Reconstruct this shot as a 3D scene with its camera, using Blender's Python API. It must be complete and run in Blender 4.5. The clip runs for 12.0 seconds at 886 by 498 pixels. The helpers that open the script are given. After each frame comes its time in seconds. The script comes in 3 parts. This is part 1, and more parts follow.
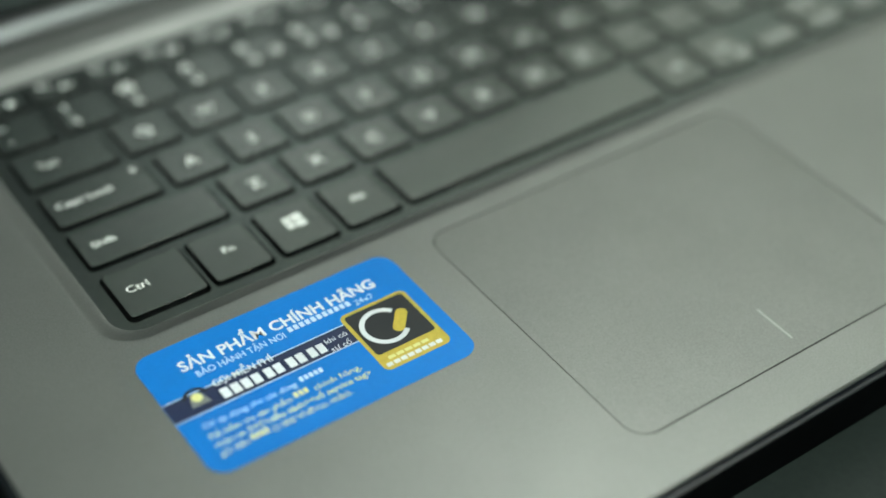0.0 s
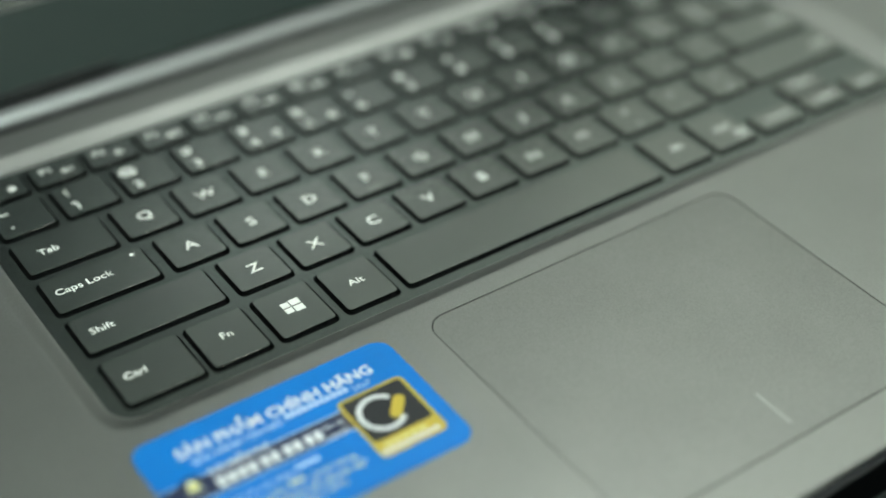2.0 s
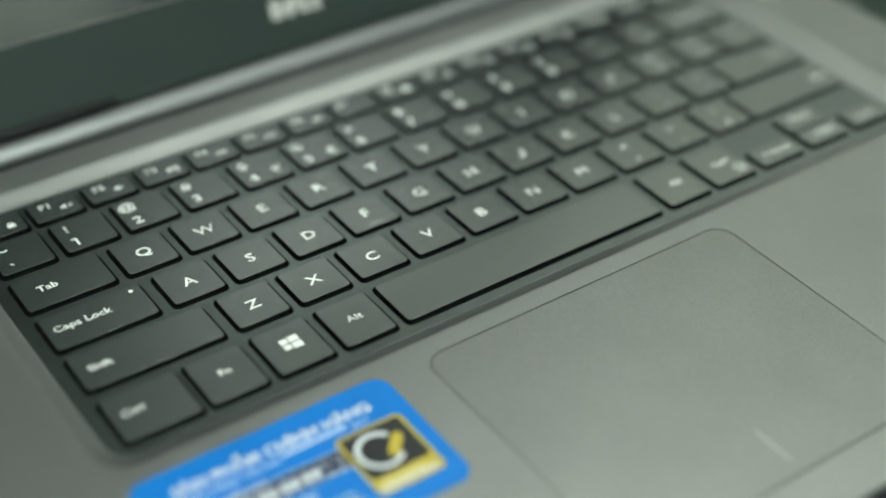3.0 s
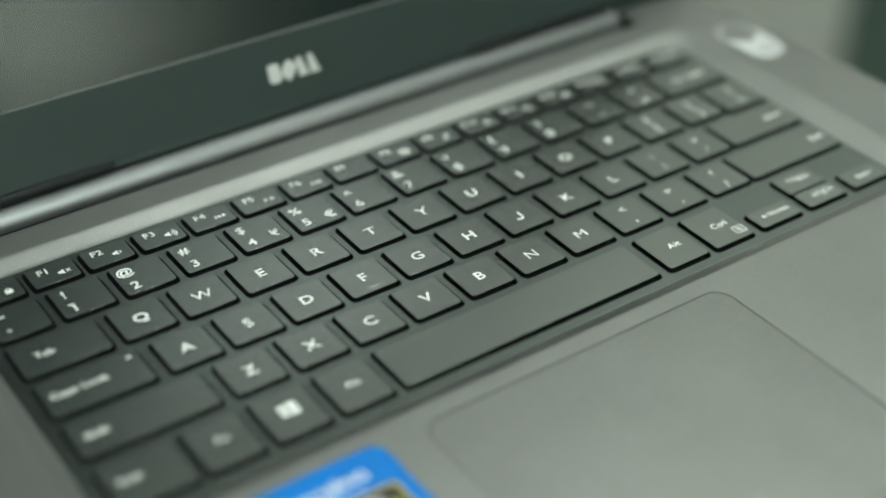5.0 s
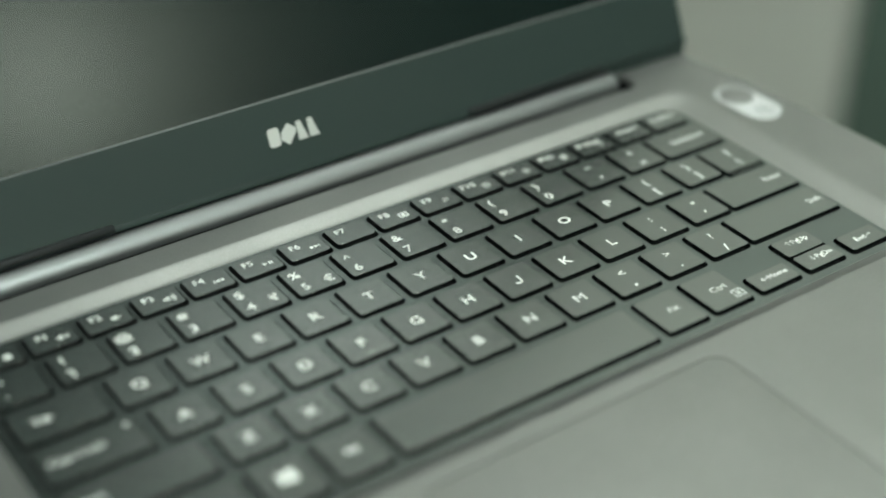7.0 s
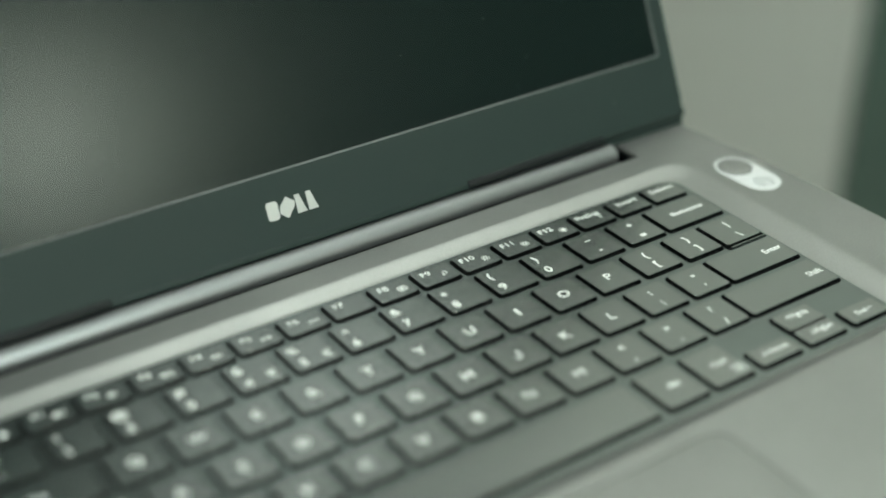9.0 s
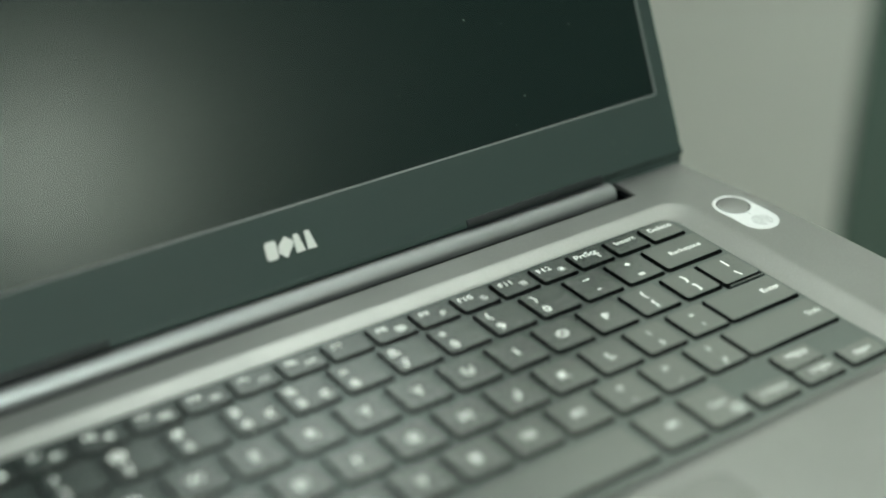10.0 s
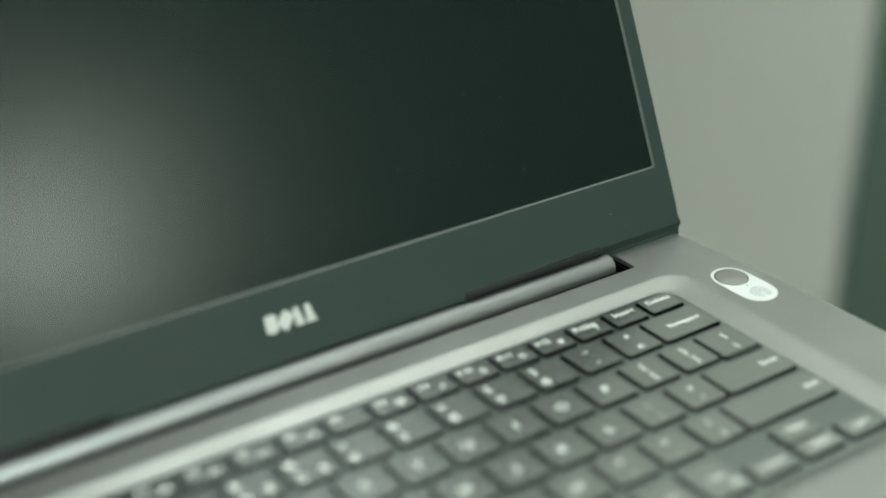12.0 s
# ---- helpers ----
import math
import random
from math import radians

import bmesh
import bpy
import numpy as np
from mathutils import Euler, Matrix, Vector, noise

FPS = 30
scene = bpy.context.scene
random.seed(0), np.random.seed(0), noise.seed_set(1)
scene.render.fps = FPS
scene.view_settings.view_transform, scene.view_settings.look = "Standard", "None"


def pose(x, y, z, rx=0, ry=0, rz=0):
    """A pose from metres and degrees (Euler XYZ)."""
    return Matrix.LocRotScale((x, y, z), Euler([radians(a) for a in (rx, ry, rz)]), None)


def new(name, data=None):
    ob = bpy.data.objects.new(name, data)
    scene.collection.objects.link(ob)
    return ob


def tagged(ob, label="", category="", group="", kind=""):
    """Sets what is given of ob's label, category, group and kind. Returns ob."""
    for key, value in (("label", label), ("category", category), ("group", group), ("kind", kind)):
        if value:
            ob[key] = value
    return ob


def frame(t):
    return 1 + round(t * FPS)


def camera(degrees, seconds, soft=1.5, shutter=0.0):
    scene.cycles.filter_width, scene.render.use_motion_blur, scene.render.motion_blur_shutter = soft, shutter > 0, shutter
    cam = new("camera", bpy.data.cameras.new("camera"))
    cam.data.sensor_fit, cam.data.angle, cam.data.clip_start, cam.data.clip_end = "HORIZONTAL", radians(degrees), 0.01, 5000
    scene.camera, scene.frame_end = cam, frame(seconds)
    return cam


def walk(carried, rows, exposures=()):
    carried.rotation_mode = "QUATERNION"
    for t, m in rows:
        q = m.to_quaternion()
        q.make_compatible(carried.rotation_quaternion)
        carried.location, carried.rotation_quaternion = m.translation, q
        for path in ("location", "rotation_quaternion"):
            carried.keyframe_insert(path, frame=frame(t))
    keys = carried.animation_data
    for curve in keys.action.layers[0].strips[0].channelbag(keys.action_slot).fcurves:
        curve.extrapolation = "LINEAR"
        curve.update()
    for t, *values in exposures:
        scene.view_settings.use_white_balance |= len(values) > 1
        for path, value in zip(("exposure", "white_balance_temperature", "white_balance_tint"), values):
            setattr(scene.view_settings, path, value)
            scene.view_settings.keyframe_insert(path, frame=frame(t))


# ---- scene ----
cam = camera(33.28, 12.0, soft=1.8)
# height of the key tops above the floor: table 0.747 m, laptop with its feet 25 mm
DECK = 0.7725
ROWS = [
    (0.0, -0.1318, -0.3156, 0.2484, 49.06, -1.77, -35.43),
    (0.5, -0.1303, -0.3153, 0.2499, 49.79, -1.61, -35.37),
    (1.0, -0.1289, -0.3152, 0.2511, 50.39, -1.46, -35.32),
    (1.5, -0.1277, -0.3151, 0.2522, 50.97, -1.32, -35.26),
    (2.0, -0.1267, -0.3152, 0.2530, 51.48, -1.22, -35.20),
    (2.5, -0.1257, -0.3150, 0.2538, 52.07, -1.14, -35.16),
    (3.0, -0.1249, -0.3148, 0.2545, 52.59, -1.08, -35.14),
    (5.0, -0.1224, -0.3132, 0.2570, 54.58, -0.86, -35.19),
    (5.5, -0.1220, -0.3130, 0.2576, 55.01, -0.83, -35.19),
    (6.0, -0.1216, -0.3127, 0.2584, 55.54, -0.81, -35.20),
    (6.5, -0.1212, -0.3124, 0.2592, 56.07, -0.77, -35.20),
    (7.0, -0.1207, -0.3119, 0.2600, 56.60, -0.73, -35.22),
    (9.0, -0.1175, -0.3092, 0.2631, 58.89, -0.59, -35.20),
    (9.5, -0.1169, -0.3088, 0.2641, 59.56, -0.58, -35.22),
    (10.0, -0.1166, -0.3086, 0.2651, 60.16, -0.54, -35.24),
    (10.5, -0.1165, -0.3085, 0.2662, 60.83, -0.51, -35.25),
    (11.0, -0.1164, -0.3087, 0.2674, 61.54, -0.50, -35.26),
    (11.5, -0.1165, -0.3089, 0.2685, 62.13, -0.49, -35.26),
    (12.0, -0.1166, -0.3093, 0.2694, 62.59, -0.48, -35.24),
]
walk(cam, [(t, pose(x, y, z + DECK, rx, ry, rz)) for t, x, y, z, rx, ry, rz in ROWS],
     exposures=((0.0, 0.10), (3.0, 0.12), (5.0, 0.14), (6.5, 0.27), (9.0, 0.40), (10.5, 0.56), (12.0, 0.60)))
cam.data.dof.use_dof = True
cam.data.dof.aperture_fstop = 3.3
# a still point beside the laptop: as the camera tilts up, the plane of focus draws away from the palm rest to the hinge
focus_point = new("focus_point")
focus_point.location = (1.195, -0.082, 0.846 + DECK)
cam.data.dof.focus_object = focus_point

# ---- world and exposure ----
world = bpy.data.worlds.new("world")
scene.world = world
world.use_nodes = True
world.node_tree.nodes["Background"].inputs[0].default_value = (0.05, 0.055, 0.05, 1)
world.node_tree.nodes["Background"].inputs[1].default_value = 0.3
LAMP_TINT = (0.865, 1.0, 0.955)
CEILING_POWER = 43.0
SOFT_POWER = 6.0
WALL_LAMP = 34.0

MM = 0.001


# ---- materials ----
def mat(name, base, rough=0.5, metallic=0.0, spec=0.5, grain=0.0, grain_scale=3000.0, bump=0.0,
        smudge=0.0, smudge_scale=30.0, tint=0.0, emit=None, ior=1.5, sheen_tint=None):
    """A Principled material with fine grain, soft smudges in the gloss and light relief."""
    m = bpy.data.materials.new(name)
    m.use_nodes = True
    nt = m.node_tree
    b = nt.nodes["Principled BSDF"]
    b.inputs["Base Color"].default_value = (*base, 1)
    b.inputs["Roughness"].default_value = rough
    b.inputs["Metallic"].default_value = metallic
    b.inputs["Specular IOR Level"].default_value = spec
    b.inputs["IOR"].default_value = ior
    if sheen_tint:
        b.inputs["Specular Tint"].default_value = (*sheen_tint, 1)
    if emit:
        b.inputs["Emission Color"].default_value = (*emit[0], 1)
        b.inputs["Emission Strength"].default_value = emit[1]
    tc = nt.nodes.new("ShaderNodeTexCoord")
    if grain or bump:
        n = nt.nodes.new("ShaderNodeTexNoise")
        n.inputs["Scale"].default_value = grain_scale
        n.inputs["Detail"].default_value = 3
        nt.links.new(tc.outputs["Object"], n.inputs["Vector"])
        if grain:
            mr = nt.nodes.new("ShaderNodeMapRange")
            mr.inputs[1].default_value, mr.inputs[2].default_value = 0.25, 0.75
            mr.inputs[3].default_value, mr.inputs[4].default_value = 1 - grain, 1 + grain
            nt.links.new(n.outputs["Fac"], mr.inputs[0])
            col = mr.outputs[0]
            if tint:
                n3 = nt.nodes.new("ShaderNodeTexNoise")
                n3.inputs["Scale"].default_value = smudge_scale * 0.6
                n3.inputs["Detail"].default_value = 4
                nt.links.new(tc.outputs["Object"], n3.inputs["Vector"])
                m3 = nt.nodes.new("ShaderNodeMapRange")
                m3.inputs[1].default_value, m3.inputs[2].default_value = 0.3, 0.7
                m3.inputs[3].default_value, m3.inputs[4].default_value = 1 - tint, 1 + tint
                nt.links.new(n3.outputs["Fac"], m3.inputs[0])
                mul = nt.nodes.new("ShaderNodeMath")
                mul.operation = "MULTIPLY"
                nt.links.new(col, mul.inputs[0])
                nt.links.new(m3.outputs[0], mul.inputs[1])
                col = mul.outputs[0]
            mx = nt.nodes.new("ShaderNodeVectorMath")
            mx.operation = "SCALE"
            mx.inputs[0].default_value = base
            nt.links.new(col, mx.inputs["Scale"])
            nt.links.new(mx.outputs[0], b.inputs["Base Color"])
        if bump:
            bp = nt.nodes.new("ShaderNodeBump")
            bp.inputs["Strength"].default_value = bump
            bp.inputs["Distance"].default_value = 0.00005
            nt.links.new(n.outputs["Fac"], bp.inputs["Height"])
            nt.links.new(bp.outputs[0], b.inputs["Normal"])
    if smudge:
        n2 = nt.nodes.new("ShaderNodeTexNoise")
        n2.inputs["Scale"].default_value = smudge_scale
        n2.inputs["Detail"].default_value = 5
        n2.inputs["Roughness"].default_value = 0.6
        nt.links.new(tc.outputs["Object"], n2.inputs["Vector"])
        m2 = nt.nodes.new("ShaderNodeMapRange")
        m2.inputs[1].default_value, m2.inputs[2].default_value = 0.3, 0.7
        m2.inputs[3].default_value, m2.inputs[4].default_value = rough - smudge, rough + smudge
        nt.links.new(n2.outputs["Fac"], m2.inputs[0])
        nt.links.new(m2.outputs[0], b.inputs["Roughness"])
    return m


DECK_PAINT = mat("deck_paint", (0.270, 0.275, 0.264), 0.42, 0.9, 0.5, grain=0.13, grain_scale=2600, bump=0.08, smudge=0.04, smudge_scale=40, tint=0.04)
PAD_PAINT = mat("touchpad_film", (0.246, 0.25, 0.240), 0.40, 0.88, 0.5, grain=0.13, grain_scale=2600, bump=0.08, smudge=0.04, smudge_scale=55, tint=0.04)
HINGE_METAL = mat("hinge_paint", (0.213, 0.221, 0.219), 0.52, 0.9, 0.5, grain=0.06, grain_scale=3500, bump=0.15, smudge=0.03, smudge_scale=60)
PLATE_PAINT = mat("plate_paint", (0.226, 0.256, 0.247), 0.24, 0.97, 0.5, grain=0.08, grain_scale=3500, bump=0.06, smudge=0.015, smudge_scale=40)
KEY_PLASTIC = mat("key_plastic", (0.011, 0.0155, 0.0148), 0.25, 0.0, 0.5, grain=0.08, grain_scale=4500, bump=0.015, ior=3.65, sheen_tint=(0.96, 1.0, 0.965), smudge=0.012, smudge_scale=90)
PIT_BLACK = mat("key_pit_black", (0.002, 0.0022, 0.0022), 0.7, spec=0.1, grain=0.1)
SHELL_BLACK = mat("shell_black", (0.0012, 0.0014, 0.0016), 0.5, spec=0.02, grain=0.1, grain_scale=2500, smudge=0.04, smudge_scale=50)
SHELL_LIP = mat("shell_lip_gloss", (0.006, 0.0075, 0.009), 0.3, spec=0.45, grain=0.1, grain_scale=2500)
BEZEL_PLASTIC = mat("bezel_plastic", (0.0135, 0.0228, 0.020), 0.5, 0.0, 0.25, grain=0.10, grain_scale=3000, bump=0.3, smudge=0.05, smudge_scale=40)
BEZEL_LIP = mat("bezel_lip", (0.055, 0.06, 0.057), 0.35, 0.0, 0.5, grain=0.05)
RUBBER = mat("rubber_strip", (0.006, 0.008, 0.0078), 0.4, 0.0, 0.2, grain=0.1)
SCREEN = mat("screen_panel", (0.003, 0.006, 0.0055), 0.232, 0.0, 0.25, sheen_tint=(0.80, 1.0, 0.93))
LEGEND = mat("legend_ink", (0.68, 0.69, 0.65), 0.5, grain=0.05)
LOGO = mat("logo_metal", (0.36, 0.37, 0.35), 0.35, 0.3, grain=0.04)
MARK = mat("mark_ink", (0.36, 0.37, 0.345), 0.5, grain=0.05)
WHITE_VINYL = mat("white_vinyl", (0.49, 0.495, 0.485), 0.4, grain=0.02, grain_scale=800)
GREY_INK = mat("grey_ink", (0.15, 0.16, 0.155), 0.5, grain=0.05)
DARK_RING = mat("dark_ring", (0.03, 0.03, 0.03), 0.4, grain=0.05)
BLUE_VINYL = mat("blue_vinyl", (0.004, 0.145, 0.46), 0.34, spec=0.28, grain=0.04, grain_scale=900, smudge=0.05, smudge_scale=60, tint=0.05)
NAVY_INK = mat("navy_ink", (0.012, 0.02, 0.055), 0.35, grain=0.05, grain_scale=900)
GOLD_INK = mat("gold_ink", (0.40, 0.30, 0.035), 0.36, grain=0.12, grain_scale=700, tint=0.1)
BLACK_INK = mat("black_ink", (0.012, 0.014, 0.016), 0.35, grain=0.05)
YELLOW_INK = mat("yellow_ink", (0.58, 0.56, 0.22), 0.45, grain=0.04)
PALE_INK = mat("pale_blue_ink", (0.42, 0.54, 0.68), 0.45, grain=0.04)
WHITE_INK = mat("white_ink", (0.56, 0.58, 0.59), 0.45, grain=0.03)
TABLE_TOP = mat("table_laminate", (0.017, 0.022, 0.0195), 0.5, spec=0.2, grain=0.15, grain_scale=500, bump=0.1, smudge=0.06, smudge_scale=8, tint=0.06)
# one wall grey twice: brightened above for key reflections, dimmed below
EAST_BRIGHT = mat("warm_grey_wall_brightened", (0.80, 0.79, 0.73), 0.7, grain=0.03, grain_scale=120, bump=0.1, smudge=0.05, smudge_scale=2.0, tint=0.03)
EAST_DIM = mat("warm_grey_wall_dimmed", (0.58, 0.572, 0.52), 0.7, grain=0.03, grain_scale=120, bump=0.1, smudge=0.05, smudge_scale=2.0, tint=0.03)
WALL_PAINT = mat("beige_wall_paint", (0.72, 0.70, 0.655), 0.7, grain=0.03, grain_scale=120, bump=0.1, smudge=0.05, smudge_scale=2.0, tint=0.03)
# unseen north wall: dark colour chosen to dim what deck and keys reflect
NORTH_DIM = mat("north_dim_colour", (0.13, 0.165, 0.15), 0.7, grain=0.03, grain_scale=120, bump=0.1, smudge=0.05, smudge_scale=2.0, tint=0.03)
# unseen south wall: grey-green chosen for the halo reflected in the screen
SOUTH_TINT = mat("south_reflection_tint", (0.36, 0.46, 0.405), 0.7, grain=0.03, grain_scale=120, bump=0.1, smudge=0.05, smudge_scale=2.0, tint=0.03)
GREEN_PANEL = mat("green_panel_paint", (0.115, 0.165, 0.135), 0.6, grain=0.04, grain_scale=90, smudge=0.05, smudge_scale=2.0, tint=0.06)
# out of view; grey lowered to keep the left keys' reflections dark
CEIL_DIM = mat("ceiling_dim_colour", (0.45, 0.47, 0.445), 0.8, grain=0.03, grain_scale=100)
FLOOR_TILE = mat("floor_tile", (0.20, 0.20, 0.18), 0.4, grain=0.08, grain_scale=60, smudge=0.06, smudge_scale=3)
FIXTURE = mat("fixture_white", (0.7, 0.7, 0.68), 0.4, grain=0.02)
GLOW = mat("diffuser_glow", (0.8, 0.8, 0.8), 0.5, emit=(LAMP_TINT, CEILING_POWER))
GLOW_SOFT = mat("wide_diffuser_glow", (0.8, 0.8, 0.8), 0.5, emit=((0.92, 1.0, 0.935), SOFT_POWER))
GLOW_WALL = mat("wall_lamp_glow", (0.8, 0.8, 0.8), 0.5, emit=((1.09, 1.0, 0.90), WALL_LAMP))


# ---- mesh helpers (millimetres in, metres out) ----
def part(name, bm, material, parent=None, label="", smooth=True, angle=35, at=None):
    me = bpy.data.meshes.new(name)
    bm.to_mesh(me)
    bm.free()
    me.materials.append(material)
    if smooth:
        me.shade_smooth()
        me.set_sharp_from_angle(angle=radians(angle))
    ob = new(name, me)
    ob.parent = parent
    if at is not None:
        ob.matrix_basis = at
    if label:
        tagged(ob, label)
    return ob


def rr(x0, x1, y0, y1, r, n=6):
    """A rounded rectangle as a loop of (x, y), anticlockwise."""
    pts = []
    for cx, cy, a0 in ((x1 - r, y1 - r, 0), (x0 + r, y1 - r, 90), (x0 + r, y0 + r, 180), (x1 - r, y0 + r, 270)):
        for k in range(n + 1):
            a = radians(a0 + 90 * k / n)
            pts.append((cx + r * math.cos(a), cy + r * math.sin(a)))
    return pts


def ring(bm, pts, z):
    return [bm.verts.new((x * MM, y * MM, z * MM)) for x, y in pts]


def bridge(bm, a, b):
    n = len(a)
    for k in range(n):
        bm.faces.new((a[k], a[(k + 1) % n], b[(k + 1) % n], b[k]))


def loft(rings, bottom=True, top=True):
    """A solid from loops of equal length: a list of (points, z)."""
    bm = bmesh.new()
    vs = [ring(bm, p, z) for p, z in rings]
    for a, b in zip(vs, vs[1:]):
        bridge(bm, a, b)
    if bottom:
        bm.faces.new(vs[0][::-1])
    if top:
        bm.faces.new(vs[-1])
    return bm


def sheet(loops, z):
    """A flat sheet: the first loop is its outline, the others are holes."""
    bm = bmesh.new()
    edges = []
    for pts in loops:
        v = ring(bm, pts, z)
        edges += [bm.edges.new((v[k], v[(k + 1) % len(v)])) for k in range(len(v))]
    bmesh.ops.triangle_fill(bm, use_beauty=True, use_dissolve=False, edges=edges, normal=(0, 0, 1))
    bmesh.ops.recalc_face_normals(bm, faces=bm.faces)
    if sum(f.normal.z for f in bm.faces) < 0:
        bmesh.ops.reverse_faces(bm, faces=bm.faces)
    return bm


def walls_into(bm, pts, z0, z1, inward=False):
    a, b = ring(bm, pts, z0), ring(bm, pts, z1)
    if inward:
        a, b = b, a
    bridge(bm, a, b)


def box(x0, x1, y0, y1, z0, z1, bevel=0.0, seg=2):
    """A box in metres with rounded edges."""
    bm = bmesh.new()
    bmesh.ops.create_cube(bm, size=1)
    for v in bm.verts:
        v.co = ((x0 + x1) / 2 + v.co.x * (x1 - x0), (y0 + y1) / 2 + v.co.y * (y1 - y0), (z0 + z1) / 2 + v.co.z * (z1 - z0))
    if bevel:
        bmesh.ops.bevel(bm, geom=list(bm.edges), offset=bevel, segments=seg, affect="EDGES", profile=0.5)
    return bm


def poly(bm, pts, z=0.0, thick=0.03):
    """Adds a thin printed shape."""
    a, b = ring(bm, pts, z), ring(bm, pts, z + thick)
    bridge(bm, a, b)
    bm.faces.new(b)


def disc(cx, cy, r, n=20):
    return [(cx + r * math.cos(2 * math.pi * k / n), cy + r * math.sin(2 * math.pi * k / n)) for k in range(n)]


def bar(x0, y0, x1, y1, w):
    d = Vector((x1 - x0, y1 - y0)).normalized() * w / 2
    return [(x0 - d.y, y0 + d.x), (x0 + d.y, y0 - d.x), (x1 + d.y, y1 - d.x), (x1 - d.y, y1 + d.x)]


def arc(cx, cy, r, w, a0, a1, n=12):
    out = [(cx + (r + w / 2) * math.cos(radians(a0 + (a1 - a0) * k / n)), cy + (r + w / 2) * math.sin(radians(a0 + (a1 - a0) * k / n))) for k in range(n + 1)]
    inn = [(cx + (r - w / 2) * math.cos(radians(a0 + (a1 - a0) * k / n)), cy + (r - w / 2) * math.sin(radians(a0 + (a1 - a0) * k / n))) for k in range(n + 1)]
    return out, inn


def add_arc(bm, cx, cy, r, w, a0, a1, z=0.0, n=14):
    out, inn = arc(cx, cy, r, w, a0, a1, n)
    o, i = ring(bm, out, z), ring(bm, inn, z)
    for k in range(n):
        bm.faces.new((o[k], o[k + 1], i[k + 1], i[k]))


def lettering(text, cap, wide=1.0, bold=0.0, align="CENTER", slant=0.0):
    """A flat mesh of a text; cap is the height of a capital in mm."""
    cu = bpy.data.curves.new("text", "FONT")
    cu.body = text
    cu.size = cap / 0.73 * MM
    cu.align_x, cu.align_y = align, "CENTER"
    cu.offset = bold * cap * MM
    cu.shear = slant
    cu.resolution_u = 3
    cu.fill_mode = "FRONT"
    cu.extrude = 0.0
    tmp = bpy.data.objects.new("text", cu)
    scene.collection.objects.link(tmp)
    dg = bpy.context.evaluated_depsgraph_get()
    me = bpy.data.meshes.new_from_object(tmp.evaluated_get(dg))
    bpy.data.objects.remove(tmp)
    bpy.data.curves.remove(cu)
    bm = bmesh.new()
    bm.from_mesh(me)
    bpy.data.meshes.remove(me)
    if align == "CENTER" and bm.verts:
        xs = [v.co.x for v in bm.verts]
        ys = [v.co.y for v in bm.verts]
        mx, my = (min(xs) + max(xs)) / 2, (min(ys) + max(ys)) / 2
    else:
        mx = my = 0
    for v in bm.verts:
        v.co.x = (v.co.x - mx) * wide
        v.co.y -= my
        v.co.z = 0
    return bm


def pose_mm(x, y, z=0.0):
    return Matrix.Translation((x * MM, y * MM, z * MM))


# ---- the room ----
def structure(name, bm, material, label, smooth=False):
    return tagged(part(name, bm, material, None, "", smooth), label, kind="structure")


RX0, RX1, RY0, RY1, RH = -2.6, 1.25, -3.2, 2.4, 2.8
structure("floor", box(RX0 - 0.1, RX1 + 0.1, RY0 - 0.1, RY1 + 0.1, -0.12, 0), FLOOR_TILE, "grey tiled floor of the room")
structure("ceiling", box(RX0 - 0.1, RX1 + 0.1, RY0 - 0.1, RY1 + 0.1, RH, RH + 0.1), CEIL_DIM, "unseen ceiling, coloured dull grey to dim reflections")
structure("wall_east", box(RX1, RX1 + 0.12, RY0, RY1, 0, RH), EAST_BRIGHT, "plain warm grey wall, brightened to lift reflections in the keys")
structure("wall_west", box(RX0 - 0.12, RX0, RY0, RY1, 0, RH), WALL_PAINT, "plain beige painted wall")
structure("wall_north", box(RX0, RX1, RY1, RY1 + 0.12, 0, RH), NORTH_DIM, "unseen plain wall, coloured dark to dim reflections")
structure("wall_south", box(RX0, RX1, RY0 - 0.12, RY0, 0, RH), SOUTH_TINT, "unseen plain wall, coloured grey-green to tint the screen's reflection")
tagged(part("wainscot_board", box(RX1 - 0.02, RX1 - 0.002, -0.3, 0.73, 0.002, 0.64, 0.004), GREEN_PANEL), "low dark green painted board against the beige wall", "wall board", kind="structure")
# board added to dim the lower wall; no separate paint there
structure("wall_dado", box(RX1 - 0.014, RX1 - 0.002, 0.742, RY1 - 0.002, 0.002, 0.96, 0.004), EAST_DIM, "added board over the lower wall, the same grey dimmed")
tagged(part("wall_panel", box(RX1 - 0.03, RX1 - 0.002, -2.9, -0.352, 0.002, RH - 0.002, 0.004), GREEN_PANEL), "tall dark green painted panel against the beige wall", "wall panel", kind="structure")


def ceiling_light(x, y, w, d, glow):
    lamp = tagged(new("ceiling_light"), "added white framed ceiling light panel, out of view, switched on", "ceiling light", "ceiling lights")
    lamp.location = (x, y, RH)
    bm = sheet([rr(-w / 2, w / 2, -d / 2, d / 2, 10), rr(-w / 2 + 25, w / 2 - 25, -d / 2 + 25, d / 2 - 25, 6)], -30)
    walls_into(bm, rr(-w / 2, w / 2, -d / 2, d / 2, 10), -30, 0)
    part("frame", bm, FIXTURE, lamp)
    part("diffuser", loft([(rr(-w / 2 + 25, w / 2 - 25, -d / 2 + 25, d / 2 - 25, 6), z) for z in (-26, -20)]), glow, lamp)
    return lamp


# added panel, out of view: brightens the east wall and right-hand keys
ceiling_light(0.93, 0.44, 580, 1280, GLOW_SOFT)
